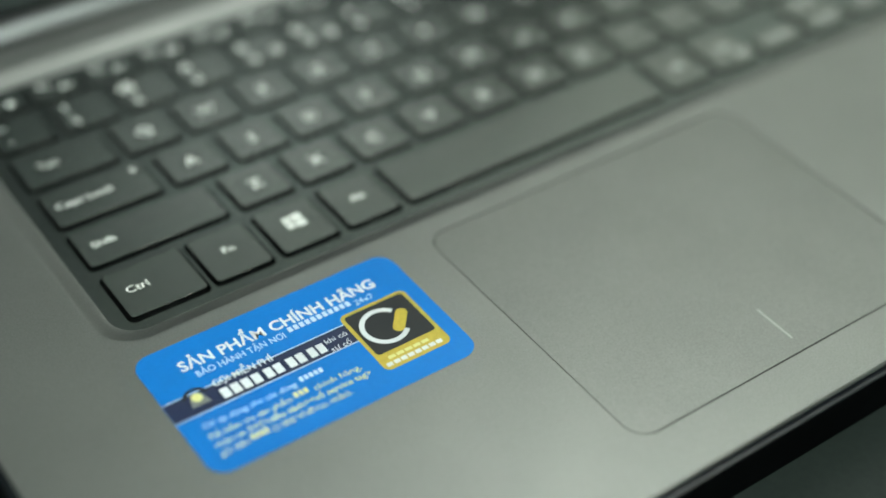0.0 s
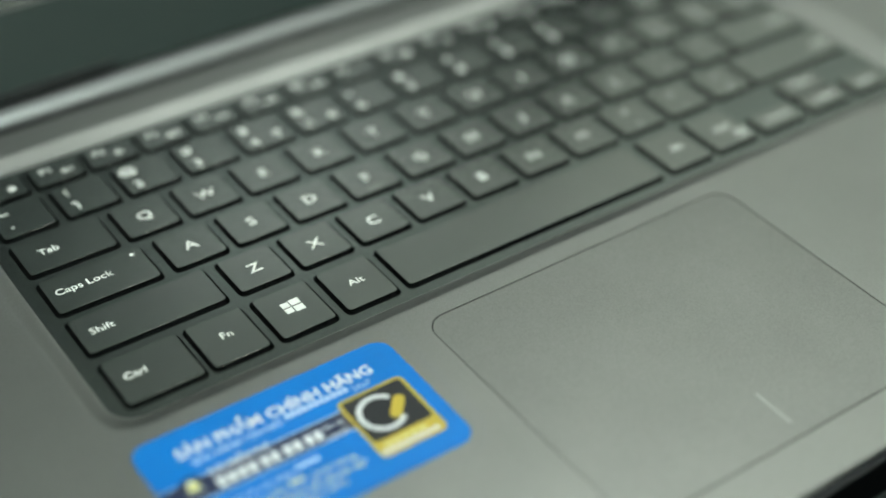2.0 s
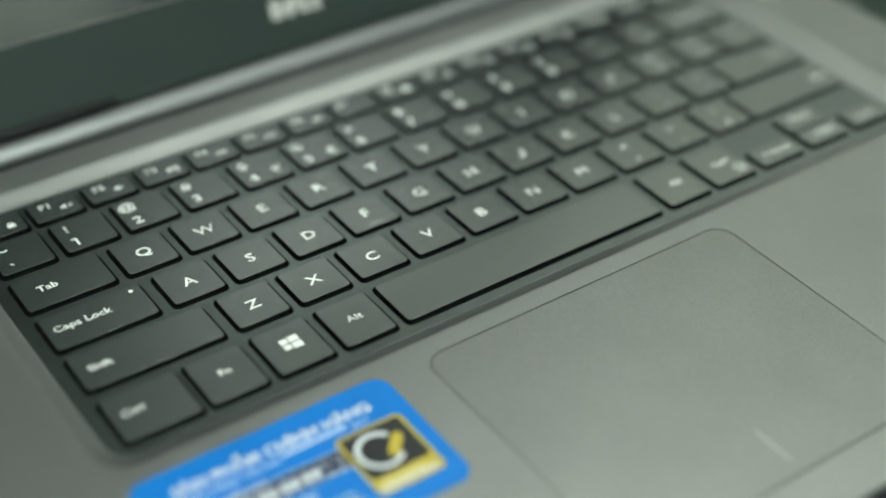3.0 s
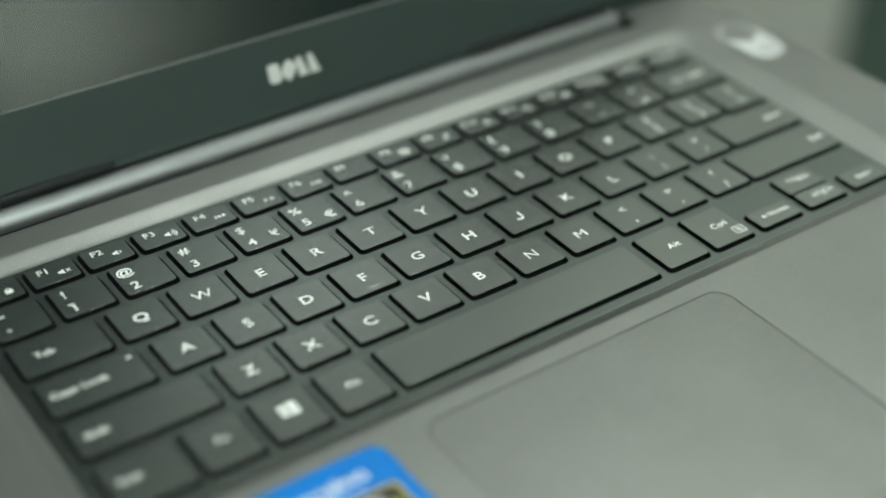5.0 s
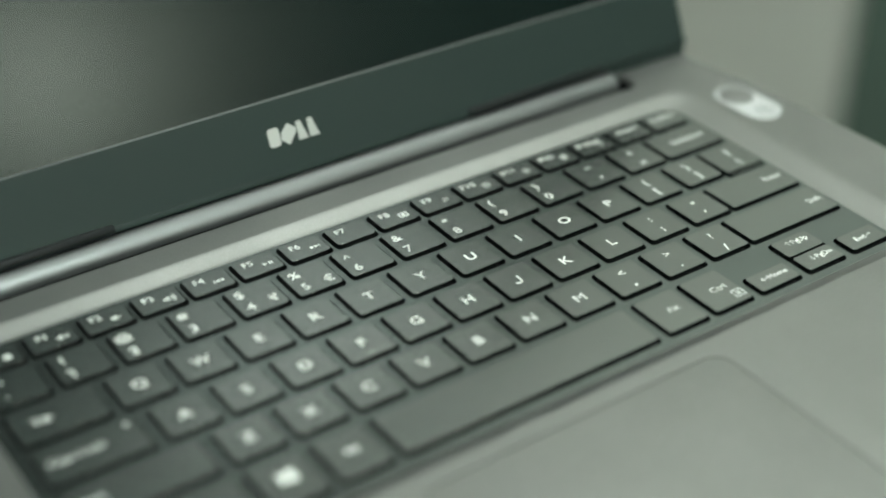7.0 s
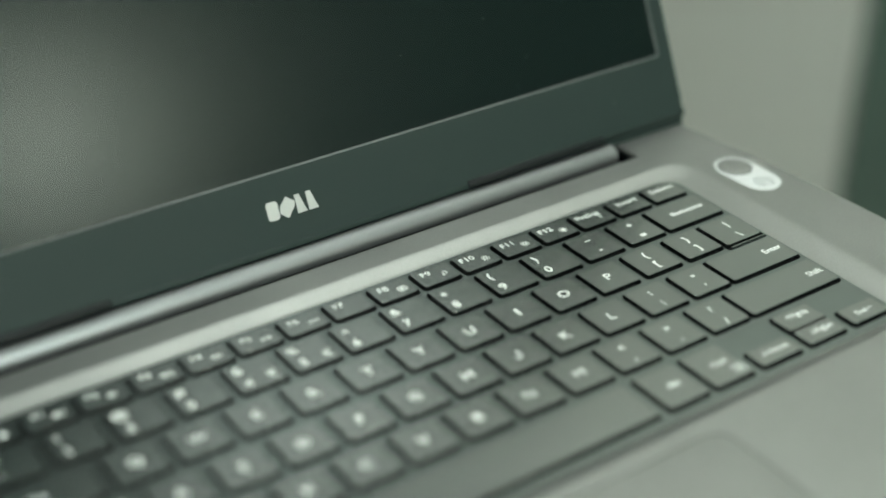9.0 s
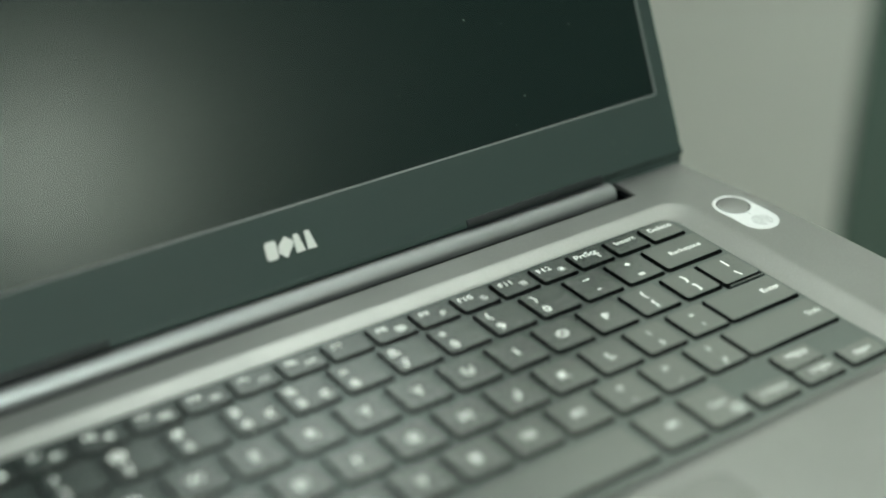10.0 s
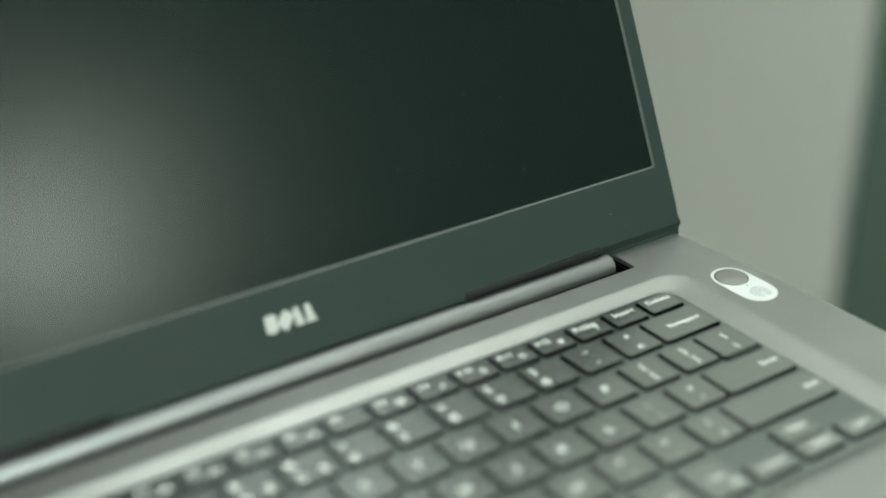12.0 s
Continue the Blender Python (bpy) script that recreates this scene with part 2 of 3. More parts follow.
# added panel, out of view: main light from behind the camera
ceiling_light(-0.65, -1.35, 1500, 520, GLOW)

wall_lamp = tagged(new("wall_lamp"), "round white wall lamp, switched on", "wall lamp")
wall_lamp.matrix_basis = pose(1.04, RY0, 2.19, -90, 0, 0)
part("housing", loft([(disc(0, 0, 206, 40), 0), (disc(0, 0, 206, 40), 40), (disc(0, 0, 191, 40), 48)], top=False), FIXTURE, wall_lamp)
part("diffuser", loft([(disc(0, 0, 190, 40), 30), (disc(0, 0, 178, 40), 60), (disc(0, 0, 125, 40), 76)]), GLOW_WALL, wall_lamp)

# ---- the table ----
table = tagged(new("table"), "dark grey laminate table under the laptop", "table")
part("tabletop", box(-0.55, 0.283, -0.62, 0.12, 0.717, 0.747, 0.003), TABLE_TOP, table)
for lx, ly in ((-0.5, -0.57), (0.233, -0.57), (-0.5, 0.07), (0.233, 0.07)):
    part("leg", box(lx - 0.025, lx + 0.025, ly - 0.025, ly + 0.025, 0, 0.7165, 0.003), TABLE_TOP, table)

# ---- the laptop ----
laptop = tagged(new("laptop"), "open grey laptop with black keys on a dark table", "laptop")
laptop.location = (0, 0, DECK)
Z_DECK, Z_WELL, Z_PIT = 0.7, -1.0, -3.6
CX = 98.5
side = [(-178.2, 176.5), (-176.0, 178.8), (-40, 179.6), (-12, 178.8), (9, 177.4), (41, 174.6), (60.8, 172.4), (78, 170.2)]
NOTCH_L, NOTCH_R, NOTCH_Y = -37.0, 233.5, 58.4


def outline(grow=0.0):
    """The base seen from above, with the notch for the hinge."""
    right = [(CX + w + grow, y - (grow if y < -170 else 0)) for y, w in side]
    left = [(2 * CX - x, y) for x, y in right]
    return right + [(NOTCH_R + 2.4, 78), (NOTCH_R + 3.2, NOTCH_Y), (NOTCH_L - 3.2, NOTCH_Y), (NOTCH_L - 2.4, 78)] + left[::-1]


def well(f):
    """A loop of the slope round the keys: f is 0 at its top and 1 at its foot."""
    return rr(-46.8 + 5.2 * f, 249.3 - 12.2 * f, -75.3 + 5.0 * f, 48.3 - 7.7 * f, 10.6 - 3.0 * f, 8)


WELL_IN = well(1.0)
PAD = (38.6, 143.8, -165.0, -81.1)
pad_hole = rr(*PAD, 6.0, 8)

WELL_RIM = well(-0.08)
bm = sheet([outline(), WELL_RIM, pad_hole], Z_DECK)
# rolled edge of the deck
out = outline()
a = ring(bm, out, Z_DECK)
b = ring(bm, outline(0.25), Z_DECK - 0.3)
c = ring(bm, outline(0.25), Z_DECK - 1.6)
bridge(bm, b, a)
bridge(bm, c, b)
# slope down into the keyboard well
loops = [(WELL_RIM, Z_DECK)] + [(well(f), Z_WELL + (Z_DECK - Z_WELL) * h) for f, h in ((0.0, 1.0), (0.07, 0.985), (0.14, 0.935), (0.24, 0.83), (0.5, 0.5), (0.76, 0.17), (0.86, 0.065), (0.93, 0.015), (1.0, 0.0))]
vs = [ring(bm, p, z) for p, z in loops]
for p, q in zip(vs, vs[1:]):
    bridge(bm, p, q)
walls_into(bm, pad_hole, Z_DECK - 1.2, Z_DECK, inward=True)
bmesh.ops.remove_doubles(bm, verts=bm.verts, dist=0.000002)
bmesh.ops.recalc_face_normals(bm, faces=bm.faces)
part("deck", bm, DECK_PAINT, laptop, "matte grey painted palm rest", angle=40)

# lower shell: a proud lip, then an undercut flank
shell = loft([(outline(-5), -20.6), (outline(-1.5), -20.0), (outline(0.6), -17.5), (outline(1.2), -4.0), (outline(1.4), -2.5), (outline(-0.8), -2.4)], top=False)
bmesh.ops.recalc_face_normals(shell, faces=shell.faces)
part("lower_shell", shell, SHELL_BLACK, laptop, "black plastic lower shell", angle=30)
lip = loft([(outline(0.6), -2.42), (outline(1.5), -2.42), (outline(1.72), -2.3), (outline(1.78), -2.12), (outline(1.72), -1.95), (outline(1.45), -1.85), (outline(0.4), -1.8), (outline(-0.8), -1.7)], bottom=False, top=False)
bmesh.ops.recalc_face_normals(lip, faces=lip.faces)
part("shell_lip", lip, SHELL_LIP, laptop, "glossy black lip of the lower shell", angle=50)
for fx, fy in ((-55, -160), (252, -160), (-55, 50), (252, 50)):
    part("rubber_foot", loft([(disc(fx, fy, 7), -25.4), (disc(fx, fy, 8), -24.5), (disc(fx, fy, 8), -19.9)]), RUBBER, laptop)

# touchpad, with the gap round it
def pad_loop(g, radius):
    """The touchpad's outline; its gap is wider in front and at its near side than behind."""
    return rr(PAD[0] + 0.32 + g, PAD[1] - 0.22 - g, PAD[2] + 0.5 + g, PAD[3] - 0.26 - g, radius, 8)


part("touchpad", loft([(pad_loop(0, 5.7), -0.8), (pad_loop(0, 5.7), 0.53), (pad_loop(0.03, 5.67), 0.56), (pad_loop(0.4, 5.3), 0.56)]), PAD_PAINT, laptop, "smooth grey touchpad")
pad_ob = laptop.children[-1]
bm = bmesh.new()
poly(bm, bar(91.6, -148.2, 91.6, -160.2, 0.6), 0.562, 0.02)
part("divider_mark", bm, MARK, pad_ob, "short pale printed line")
part("pad_gap", loft([(rr(PAD[0], PAD[1], PAD[2], PAD[3], 6, 8), -0.9), (rr(PAD[0], PAD[1], PAD[2], PAD[3], 6, 8), 0.25)]), PIT_BLACK, laptop)

# ---- keys ----
U = 19.05
KEY_W, KEY_D = 15.2, 14.4
keys = []


def key(x0, x1, y0, y1, *legends):
    keys.append((x0, x1, y0, y1, legends))


def unit(cx, cy, *legends):
    key(cx - KEY_W / 2, cx + KEY_W / 2, cy - KEY_D / 2, cy + KEY_D / 2, *legends)


def t(text, dx, dy, cap=3.7, wide=1.14, bold=0.020):
    if text in "{}[]|\\+=-_<>?,.;:\"'/":
        cap, bold = cap * 1.18, (0.012 if text in "<>?" else 0.035)
    return ("text", text, dx, dy, cap, wide, bold)


Y_NUM, Y_Q, Y_A, Y_Z = 18.3, 0.0, -18.6, -36.9
F_PITCH, F_W = 17.03, 14.2
f_names = ["Esc", "F1", "F2", "F3", "F4", "F5", "F6", "F7", "F8", "F9", "F10", "F11", "F12", "PrtScr", "Insert", "Delete"]
f_icons = ["lock", "mute", "voldown", "volup", "prev", "play", "next", "", "display", "search", "sun1", "sun1", "sun2", "wifi", "", ""]
for k, (nm, ic) in enumerate(zip(f_names, f_icons)):
    cx = -29.0 + F_PITCH * k
    dx = -2.6 if k < 13 else (-0.5 if nm == "PrtScr" else 0.8)
    lg = [t(nm, dx if nm != "Esc" else -3.0, 1.9, 2.7, 1.1, 0.012)]
    if ic:
        lg.append(("icon", ic, 3.2, -0.9))
    key(cx - F_W / 2, cx + F_W / 2, 28.7, 38.2, *lg)
row = [("~", "`"), ("!", "1"), ("@", "2"), ("#", "3"), ("$", "4"), ("%", "5"), ("^", "6"), ("&", "7"), ("*", "8"), ("(", "9"), (")", "0")]
for k, (a, b) in enumerate(row):
    lg = [t(a, -4.0, 3.5, 3.4), ("icon", "one", -3.8, -3.4) if b == "1" else t(b, -3.8, -3.4, 3.5)]
    if b == "5":
        lg.append(t("€", 4.5, -3.2, 3.4))
    if b == "4":
        lg.append(t("₹", 4.5, -2.7, 3.4))
    unit(-28.85 + U * k, Y_NUM, *lg)
unit(180.7, Y_NUM, t("_", 0, 3.4, 2.6), t("-", 0, -3.9, 2.6))
unit(199.7, Y_NUM, t("+", 0, 3.4, 2.6), t("=", 0, -4.3, 2.6))
key(209.8, 235.0, Y_NUM - KEY_D / 2, Y_NUM + KEY_D / 2, t("Backspace", 2.0, 0, 2.5, 1.05, 0.012))
key(-36.7, -11.6, -7.2, 7.2, t("Tab", 8.2 - 12.5, 0.6, 2.5, 1.12, 0.012))
for k, ch in enumerate("QWERTYUIOP"):
    unit(U * k, Y_Q, t(ch, 0, 0))
unit(U * 10, Y_Q, t("{", 0, 2.8, 2.8), t("[", 0, -3.4, 2.8))
unit(U * 11, Y_Q, t("}", 0, 2.8, 2.8), t("]", 0, -3.4, 2.8))
key(219.2, 235.2, -7.9, 7.2, t("|", 1.5, 3.0, 2.8), t("\\", 0.9, -4.2, 2.8))
key(-36.7, -7.8, Y_A - KEY_D / 2, Y_A + KEY_D / 2, t("Caps Lock", -4.0, 0.6, 2.5, 1.12, 0.012), ("icon", "dot", 11.6, 4.8))
for k, ch in enumerate("ASDFGHJKL"):
    lg = [("icon", "jay", 0, 0) if ch == "J" else t(ch, 0, 0)]
    if ch in "FJ":
        lg.append(("icon", "ridge", 0.4, -5.2))
    unit(4.5 + U * k, Y_A, *lg)
unit(4.5 + U * 9, Y_A, t(":", 0, 2.8, 2.6), t(";", 0, -3.8, 2.6))
unit(4.5 + U * 10, Y_A, t("\"", 0, 2.8, 2.6), t("'", 0, -3.4, 2.6))
key(220.0, 236.0, -9.35, -8.8)
key(204.7, 235.2, Y_A - KEY_D / 2, Y_A + KEY_D / 2, t("Enter", 9.9, 0.4, 2.6, 1.05, 0.015))
key(-36.7, 1.9, Y_Z - KEY_D / 2, Y_Z + KEY_D / 2, t("Shift", -12.6, 0.4, 2.5, 1.12, 0.012))
for k, ch in enumerate("ZXCVBNM"):
    unit(14.1 + U * k, Y_Z, t(ch, 0, 0))
for k, (a, b) in enumerate((("<", ","), (">", "."), ("?", "/"))):
    unit(14.1 + U * (7 + k), Y_Z, t(a, 0, 2.9, 2.7), t(b, 0, -4.6, 2.7))
key(195.3, 235.2, Y_Z - KEY_D / 2, Y_Z + KEY_D / 2, t("Shift", 15.5, 0.0, 2.6, 1.05, 0.015))
YB0, YB1 = -66.0, -48.9
key(-36.6, -15.9, YB0, YB1, t("Ctrl", -4.3, 0.9, 2.5, 1.12, 0.012))
key(-13.1, 2.6, YB0, YB1, t("Fn", 0.2, 1.0, 2.5, 1.12, 0.012))
key(6.4, 22.1, YB0, YB1, ("icon", "panes", 0.1, 1.2))
key(26.0, 41.3, YB0, YB1, t("Alt", 0.1, 0.8, 2.5, 1.12, 0.012))
key(45.1, 134.6, YB0, YB1)
key(139.1, 154.3, YB0, YB1, t("Alt", 1.3, 0.3, 2.5, 1.12, 0.012))
key(157.8, 172.9, YB0, YB1, t("Ctrl", 1.3, 0.5, 2.5, 1.12, 0.012), ("icon", "menu", 5.2, -4.6))
key(177.2, 193.6, YB0 - 0.2, -58.0, t("←Home", 1.0, 0.6, 2.25, 1.05, 0.015))
key(197.9, 213.6, -57.4, YB1 + 0.2, t("↑PgUp", 0.9, 1.2, 2.25, 1.05, 0.015))
key(197.9, 213.6, YB0 - 0.2, -58.4, t("↓PgDn", 1.6, 0.4, 2.25, 1.05, 0.015))
key(218.2, 234.2, YB0 - 0.2, -58.0, t("End→", 0.6, 0.0, 2.25, 1.05, 0.015))


def icon(kind):
    bm = bmesh.new()
    if kind == "dot":
        poly(bm, disc(0, 0, 0.62, 16))
    elif kind == "ridge":
        a = ring(bm, rr(-2.2, 2.2, -0.35, 0.35, 0.3, 3), 0)
        b = ring(bm, rr(-2.0, 2.0, -0.18, 0.18, 0.15, 3), 0.28)
        bridge(bm, a, b)
        bm.faces.new(b)
    elif kind == "jay":
        poly(bm, bar(0.75, 1.85, 0.75, -0.65, 0.58), 0.012, 0.012)
        add_arc(bm, -0.45, -0.65, 1.2, 0.58, 205, 360, 0.024)
    elif kind == "one":
        poly(bm, bar(0.35, -1.75, 0.35, 1.75, 0.62), 0.012, 0.012)
        poly(bm, [(-0.95, 1.2), (0.1, 1.2), (0.1, 1.75), (-0.95, 1.75)], 0.012, 0.012)
    elif kind == "panes":
        for x0, x1, y0, y1 in ((-2.5, -0.25, 0.2, 2.2), (0.1, 2.9, 0.2, 2.5), (-2.5, -0.25, -2.2, -0.2), (0.1, 2.9, -2.5, -0.2)):
            poly(bm, [(x0, y0), (x1, y0), (x1, y1), (x0, y1)])
    elif kind == "menu":
        for q in ((-1.9, -1.6, 1.9, -1.6), (-1.9, 1.6, 1.9, 1.6), (-1.9, -1.6, -1.9, 1.6), (1.9, -1.6, 1.9, 1.6), (-0.9, 0.6, 0.9, 0.6), (-0.9, 0, 0.9, 0), (-0.9, -0.6, 0.9, -0.6)):
            poly(bm, bar(*q, 0.32))
    elif kind in ("mute", "voldown", "volup"):
        poly(bm, [(-1.9, -0.5), (-1.1, -0.5), (-0.1, -1.2), (-0.1, 1.2), (-1.1, 0.5), (-1.9, 0.5)])
        if kind == "mute":
            poly(bm, bar(0.6, -0.7, 1.8, 0.7, 0.32))
            poly(bm, bar(0.6, 0.7, 1.8, -0.7, 0.32))
        for r in ((0.7,) if kind == "voldown" else (0.7, 1.4, 2.0) if kind == "volup" else ()):
            add_arc(bm, -0.1, 0, r + 0.1, 0.3, -50, 50, 0.02)
    elif kind in ("prev", "next"):
        s = -1 if kind == "prev" else 1
        for o in (-1.5, 0.0):
            p = [(s * o, -0.8), (s * (o + 1.4), 0), (s * o, 0.8)]
            poly(bm, p if s > 0 else p[::-1])
        poly(bm, [(s * 1.7 - 0.2, -0.8), (s * 1.7 + 0.2, -0.8), (s * 1.7 + 0.2, 0.8), (s * 1.7 - 0.2, 0.8)])
    elif kind == "play":
        poly(bm, [(-1.6, -0.8), (-0.2, 0), (-1.6, 0.8)])
        for x in (0.6, 1.4):
            poly(bm, [(x - 0.2, -0.8), (x + 0.2, -0.8), (x + 0.2, 0.8), (x - 0.2, 0.8)])
    elif kind == "display":
        for q in ((-1.5, -1.1, 1.5, -1.1), (-1.5, 1.1, 1.5, 1.1), (-1.5, -1.1, -1.5, 1.1), (1.5, -1.1, 1.5, 1.1)):
            poly(bm, bar(*q, 0.5))
        poly(bm, [(-0.6, -0.6), (0.6, -0.6), (0.6, 0.6), (-0.6, 0.6)])
    elif kind == "search":
        add_arc(bm, 0.2, 0.3, 0.8, 0.4, 0, 360, 0.02)
        poly(bm, bar(-0.4, -0.4, -1.2, -1.2, 0.45))
    elif kind in ("sun1", "sun2"):
        if kind == "sun2":
            poly(bm, disc(0, 0, 0.8, 16))
        else:
            add_arc(bm, 0, 0, 0.7, 0.35, 0, 360, 0.02)
        for k in range(8):
            c, s = math.cos(k * math.pi / 4), math.sin(k * math.pi / 4)
            poly(bm, bar(1.15 * c, 1.15 * s, 1.65 * c, 1.65 * s, 0.32))
    elif kind == "lock":
        poly(bm, [(-1.1, -1.3), (1.1, -1.3), (1.1, 0.2), (-1.1, 0.2)])
        add_arc(bm, 0, 0.2, 0.75, 0.4, 0, 180, 0.02)
    elif kind == "wifi":
        poly(bm, bar(0, -1.3, 0, 0.5, 0.35))
        for r in (0.7, 1.3):
            add_arc(bm, 0, 0.5, r, 0.3, 20, 160, 0.02)
    for f in bm.faces:
        f.normal_update()
        if f.normal.z < -0.5:
            f.normal_flip()
    return bm


# the sheet between the keys, with a hole for each
GAP, GAP_FRONT = 0.96, 1.2
merged_pits = [rr(x0 - GAP, x1 + GAP, y0 - GAP_FRONT, y1 + GAP, 1.9, 3) for x0, x1, y0, y1, _ in keys if not (197 < x0 < 199 and y0 < -45) and not (x0 > 219 and -10 < y0 < -7)]
merged_pits.append(rr(197.9 - GAP, 213.6 + GAP, YB0 - 0.2 - GAP_FRONT, YB1 + 0.2 + GAP, 1.9, 3))
merged_pits.append(rr(219.2 - GAP, 235.9 + 0.6, -9.5 - 0.55, 7.2 + GAP, 1.2, 3))
bm = sheet([WELL_IN] + merged_pits, Z_WELL)
for p in merged_pits:
    walls_into(bm, p, Z_PIT, Z_WELL, inward=True)
bmesh.ops.remove_doubles(bm, verts=bm.verts, dist=0.000002)
part("keyboard_plate", bm, PLATE_PAINT, laptop, "grey plate between the keys", angle=30)
part("keyboard_base", loft([(WELL_IN, Z_PIT - 0.6), (WELL_IN, Z_PIT)]), PIT_BLACK, laptop)

for x0, x1, y0, y1, legends in keys:
    cx, cy, w, d = (x0 + x1) / 2, (y0 + y1) / 2, (x1 - x0) / 2, (y1 - y0) / 2
    kb = loft([(rr(-w + i, w - i, -d + i, d - i, r, 4), z) for i, r, z in
               ((1.4, 0.9, -3.0), (1.0, 0.9, -0.7), (0.6, 1.0, -0.3), (0.04, 1.1, -0.2), (0.0, 1.1, -0.09), (0.01, 1.09, -0.03), (0.035, 1.06, 0.0), (0.5, 0.8, 0.0))])
    if d < 2:
        # the narrow filler bar under the backslash key
        kb.free()
        kb = loft([(rr(-w, w, -d, d, 0.25, 4), -3.0), (rr(-w, w, -d, d, 0.25, 4), -0.6), (rr(-w + 0.1, w - 0.1, -d + 0.1, d - 0.1, 0.15, 4), -0.45)])
    ko = part("key", kb, KEY_PLASTIC, laptop, angle=50, at=pose_mm(cx, cy))
    for lg in legends:
        if lg[0] == "text":
            _, s, dx, dy, cap, wide, bold = lg
            bold = 0.0 if s in ("M", "W", "N") else bold
            part("legend", lettering(s, cap, wide, bold), LEGEND, ko, smooth=False, at=pose_mm(dx, dy, 0.012))
        else:
            part("legend", icon(lg[1]), KEY_PLASTIC if lg[1] == "ridge" else LEGEND, ko, smooth=False, at=pose_mm(lg[2], lg[3], -0.03 if lg[1] == "ridge" else -0.012))

# ---- hinge ----
def along_x(x0, x1, prof, cap=0.6, shrink=0.8):
    """A bar along x from a closed profile of (y, z), with softened ends."""
    bm = bmesh.new()
    my, mz = sum(p[0] for p in prof) / len(prof), sum(p[1] for p in prof) / len(prof)
    rows = []
    for x, s in ((x0, shrink), (x0 + 0.3 * cap, 0.5 + shrink / 2), (x0 + cap, 1.0), (x1 - cap, 1.0), (x1 - 0.3 * cap, 0.5 + shrink / 2), (x1, shrink)):
        rows.append([bm.verts.new((x * MM, (my + (y - my) * s) * MM, (mz + (z - mz) * s) * MM)) for y, z in prof])
    for p, q in zip(rows, rows[1:]):
        bridge(bm, p, q)
    bm.faces.new(rows[0])
    bm.faces.new(rows[-1][::-1])
    bmesh.ops.recalc_face_normals(bm, faces=bm.faces)
    return bm


# a round barrel in the notch, with a dark gap in front
lx0, lx1 = NOTCH_L + 1.6, NOTCH_R - 1.6
prof = [(64.2, -6.0)]
for q in range(-6, 190, 6):
    prof.append((68.7 - (5.0 if q < 90 else 4.2) * math.cos(radians(q)), -1.2 + 4.2 * math.sin(radians(q))))
prof += [(72.6, -6.0)]
part("hinge_barrel", along_x(lx0, lx1, prof, 1.0, 0.9), HINGE_METAL, laptop, "long satin grey hinge cover", angle=50)
# near-black block standing in for the shade in the groove
part("hinge_gasket", box((lx0 - 0.6) * MM, (lx1 + 0.6) * MM, 58.5 * MM, 63.9 * MM, -6 * MM, -2.4 * MM, 0.0002), PIT_BLACK, laptop)
part("hinge_channel", box((NOTCH_L - 2) * MM, (NOTCH_R + 2) * MM, 58.4 * MM, 77.5 * MM, -12 * MM, -9.5 * MM), PIT_BLACK, laptop, smooth=False)

# ---- lid ----
LID_TILT = 65.0
lid_pose = pose(0, 68.3 * MM, 2.0 * MM, LID_TILT, 0, 0)
LX0, LX1, LH = CX - 172.6, CX + 172.6, 236.0
SX0, SX1, SY0, SY1 = CX - 165.9, CX + 165.9, 28.4, 222.0


def lid_outline(g=0.0):
    """The lid in its own plane, x across and y up, lower corners cut."""
    return [(LX1 - g + 0.2, 0.4 + g), (LX1 - g - 0.35, 7.6), (LX1 - g, 11.0), (LX1 - g, LH - 8), (LX1 - g - 3, LH - 2 - g), (LX1 - g - 8, LH - g),
            (LX0 + g + 8, LH - g), (LX0 + g + 3, LH - 2 - g), (LX0 + g, LH - 8), (LX0 + g, 11.0), (LX0 + g + 0.35, 7.6), (LX0 + g - 0.2, 0.4 + g)]


hole = rr(SX0, SX1, SY0, SY1, 1.2, 4)


def lid_ring(bm, g, z, foot, foot_z):
    """A loop of the lid; its two lowest corners lie at foot and foot_z."""
    out = []
    for k, (x, y) in enumerate(lid_outline(g)):
        low = k in (0, 11)
        out.append(bm.verts.new((x * MM, (foot if low else y) * MM, (foot_z if low else z) * MM)))
    return out


face = lid_outline(0.5)
face[0], face[11] = (face[0][0] + 0.2, 4.4), (face[11][0] - 0.2, 4.4)
bm = sheet([face, hole], 0.0)
lo = [ring(bm, face, 0.0), lid_ring(bm, 0.0, -0.6, 3.7, -0.5), lid_ring(bm, 0.0, -2.6, 1.7, -2.6), lid_ring(bm, 0.0, -4.5, -0.8, -3.2), lid_ring(bm, 1.5, -6.0, 0.5, -6.0)]
for p, q in zip(lo, lo[1:]):
    bridge(bm, q, p)
bm.faces.new(lo[-1][::-1])
bmesh.ops.remove_doubles(bm, verts=bm.verts, dist=0.000002)
bmesh.ops.recalc_face_normals(bm, faces=bm.faces)
lid = part("lid", bm, BEZEL_PLASTIC, laptop, "dark grey lid with a plain bezel", angle=30, at=lid_pose)
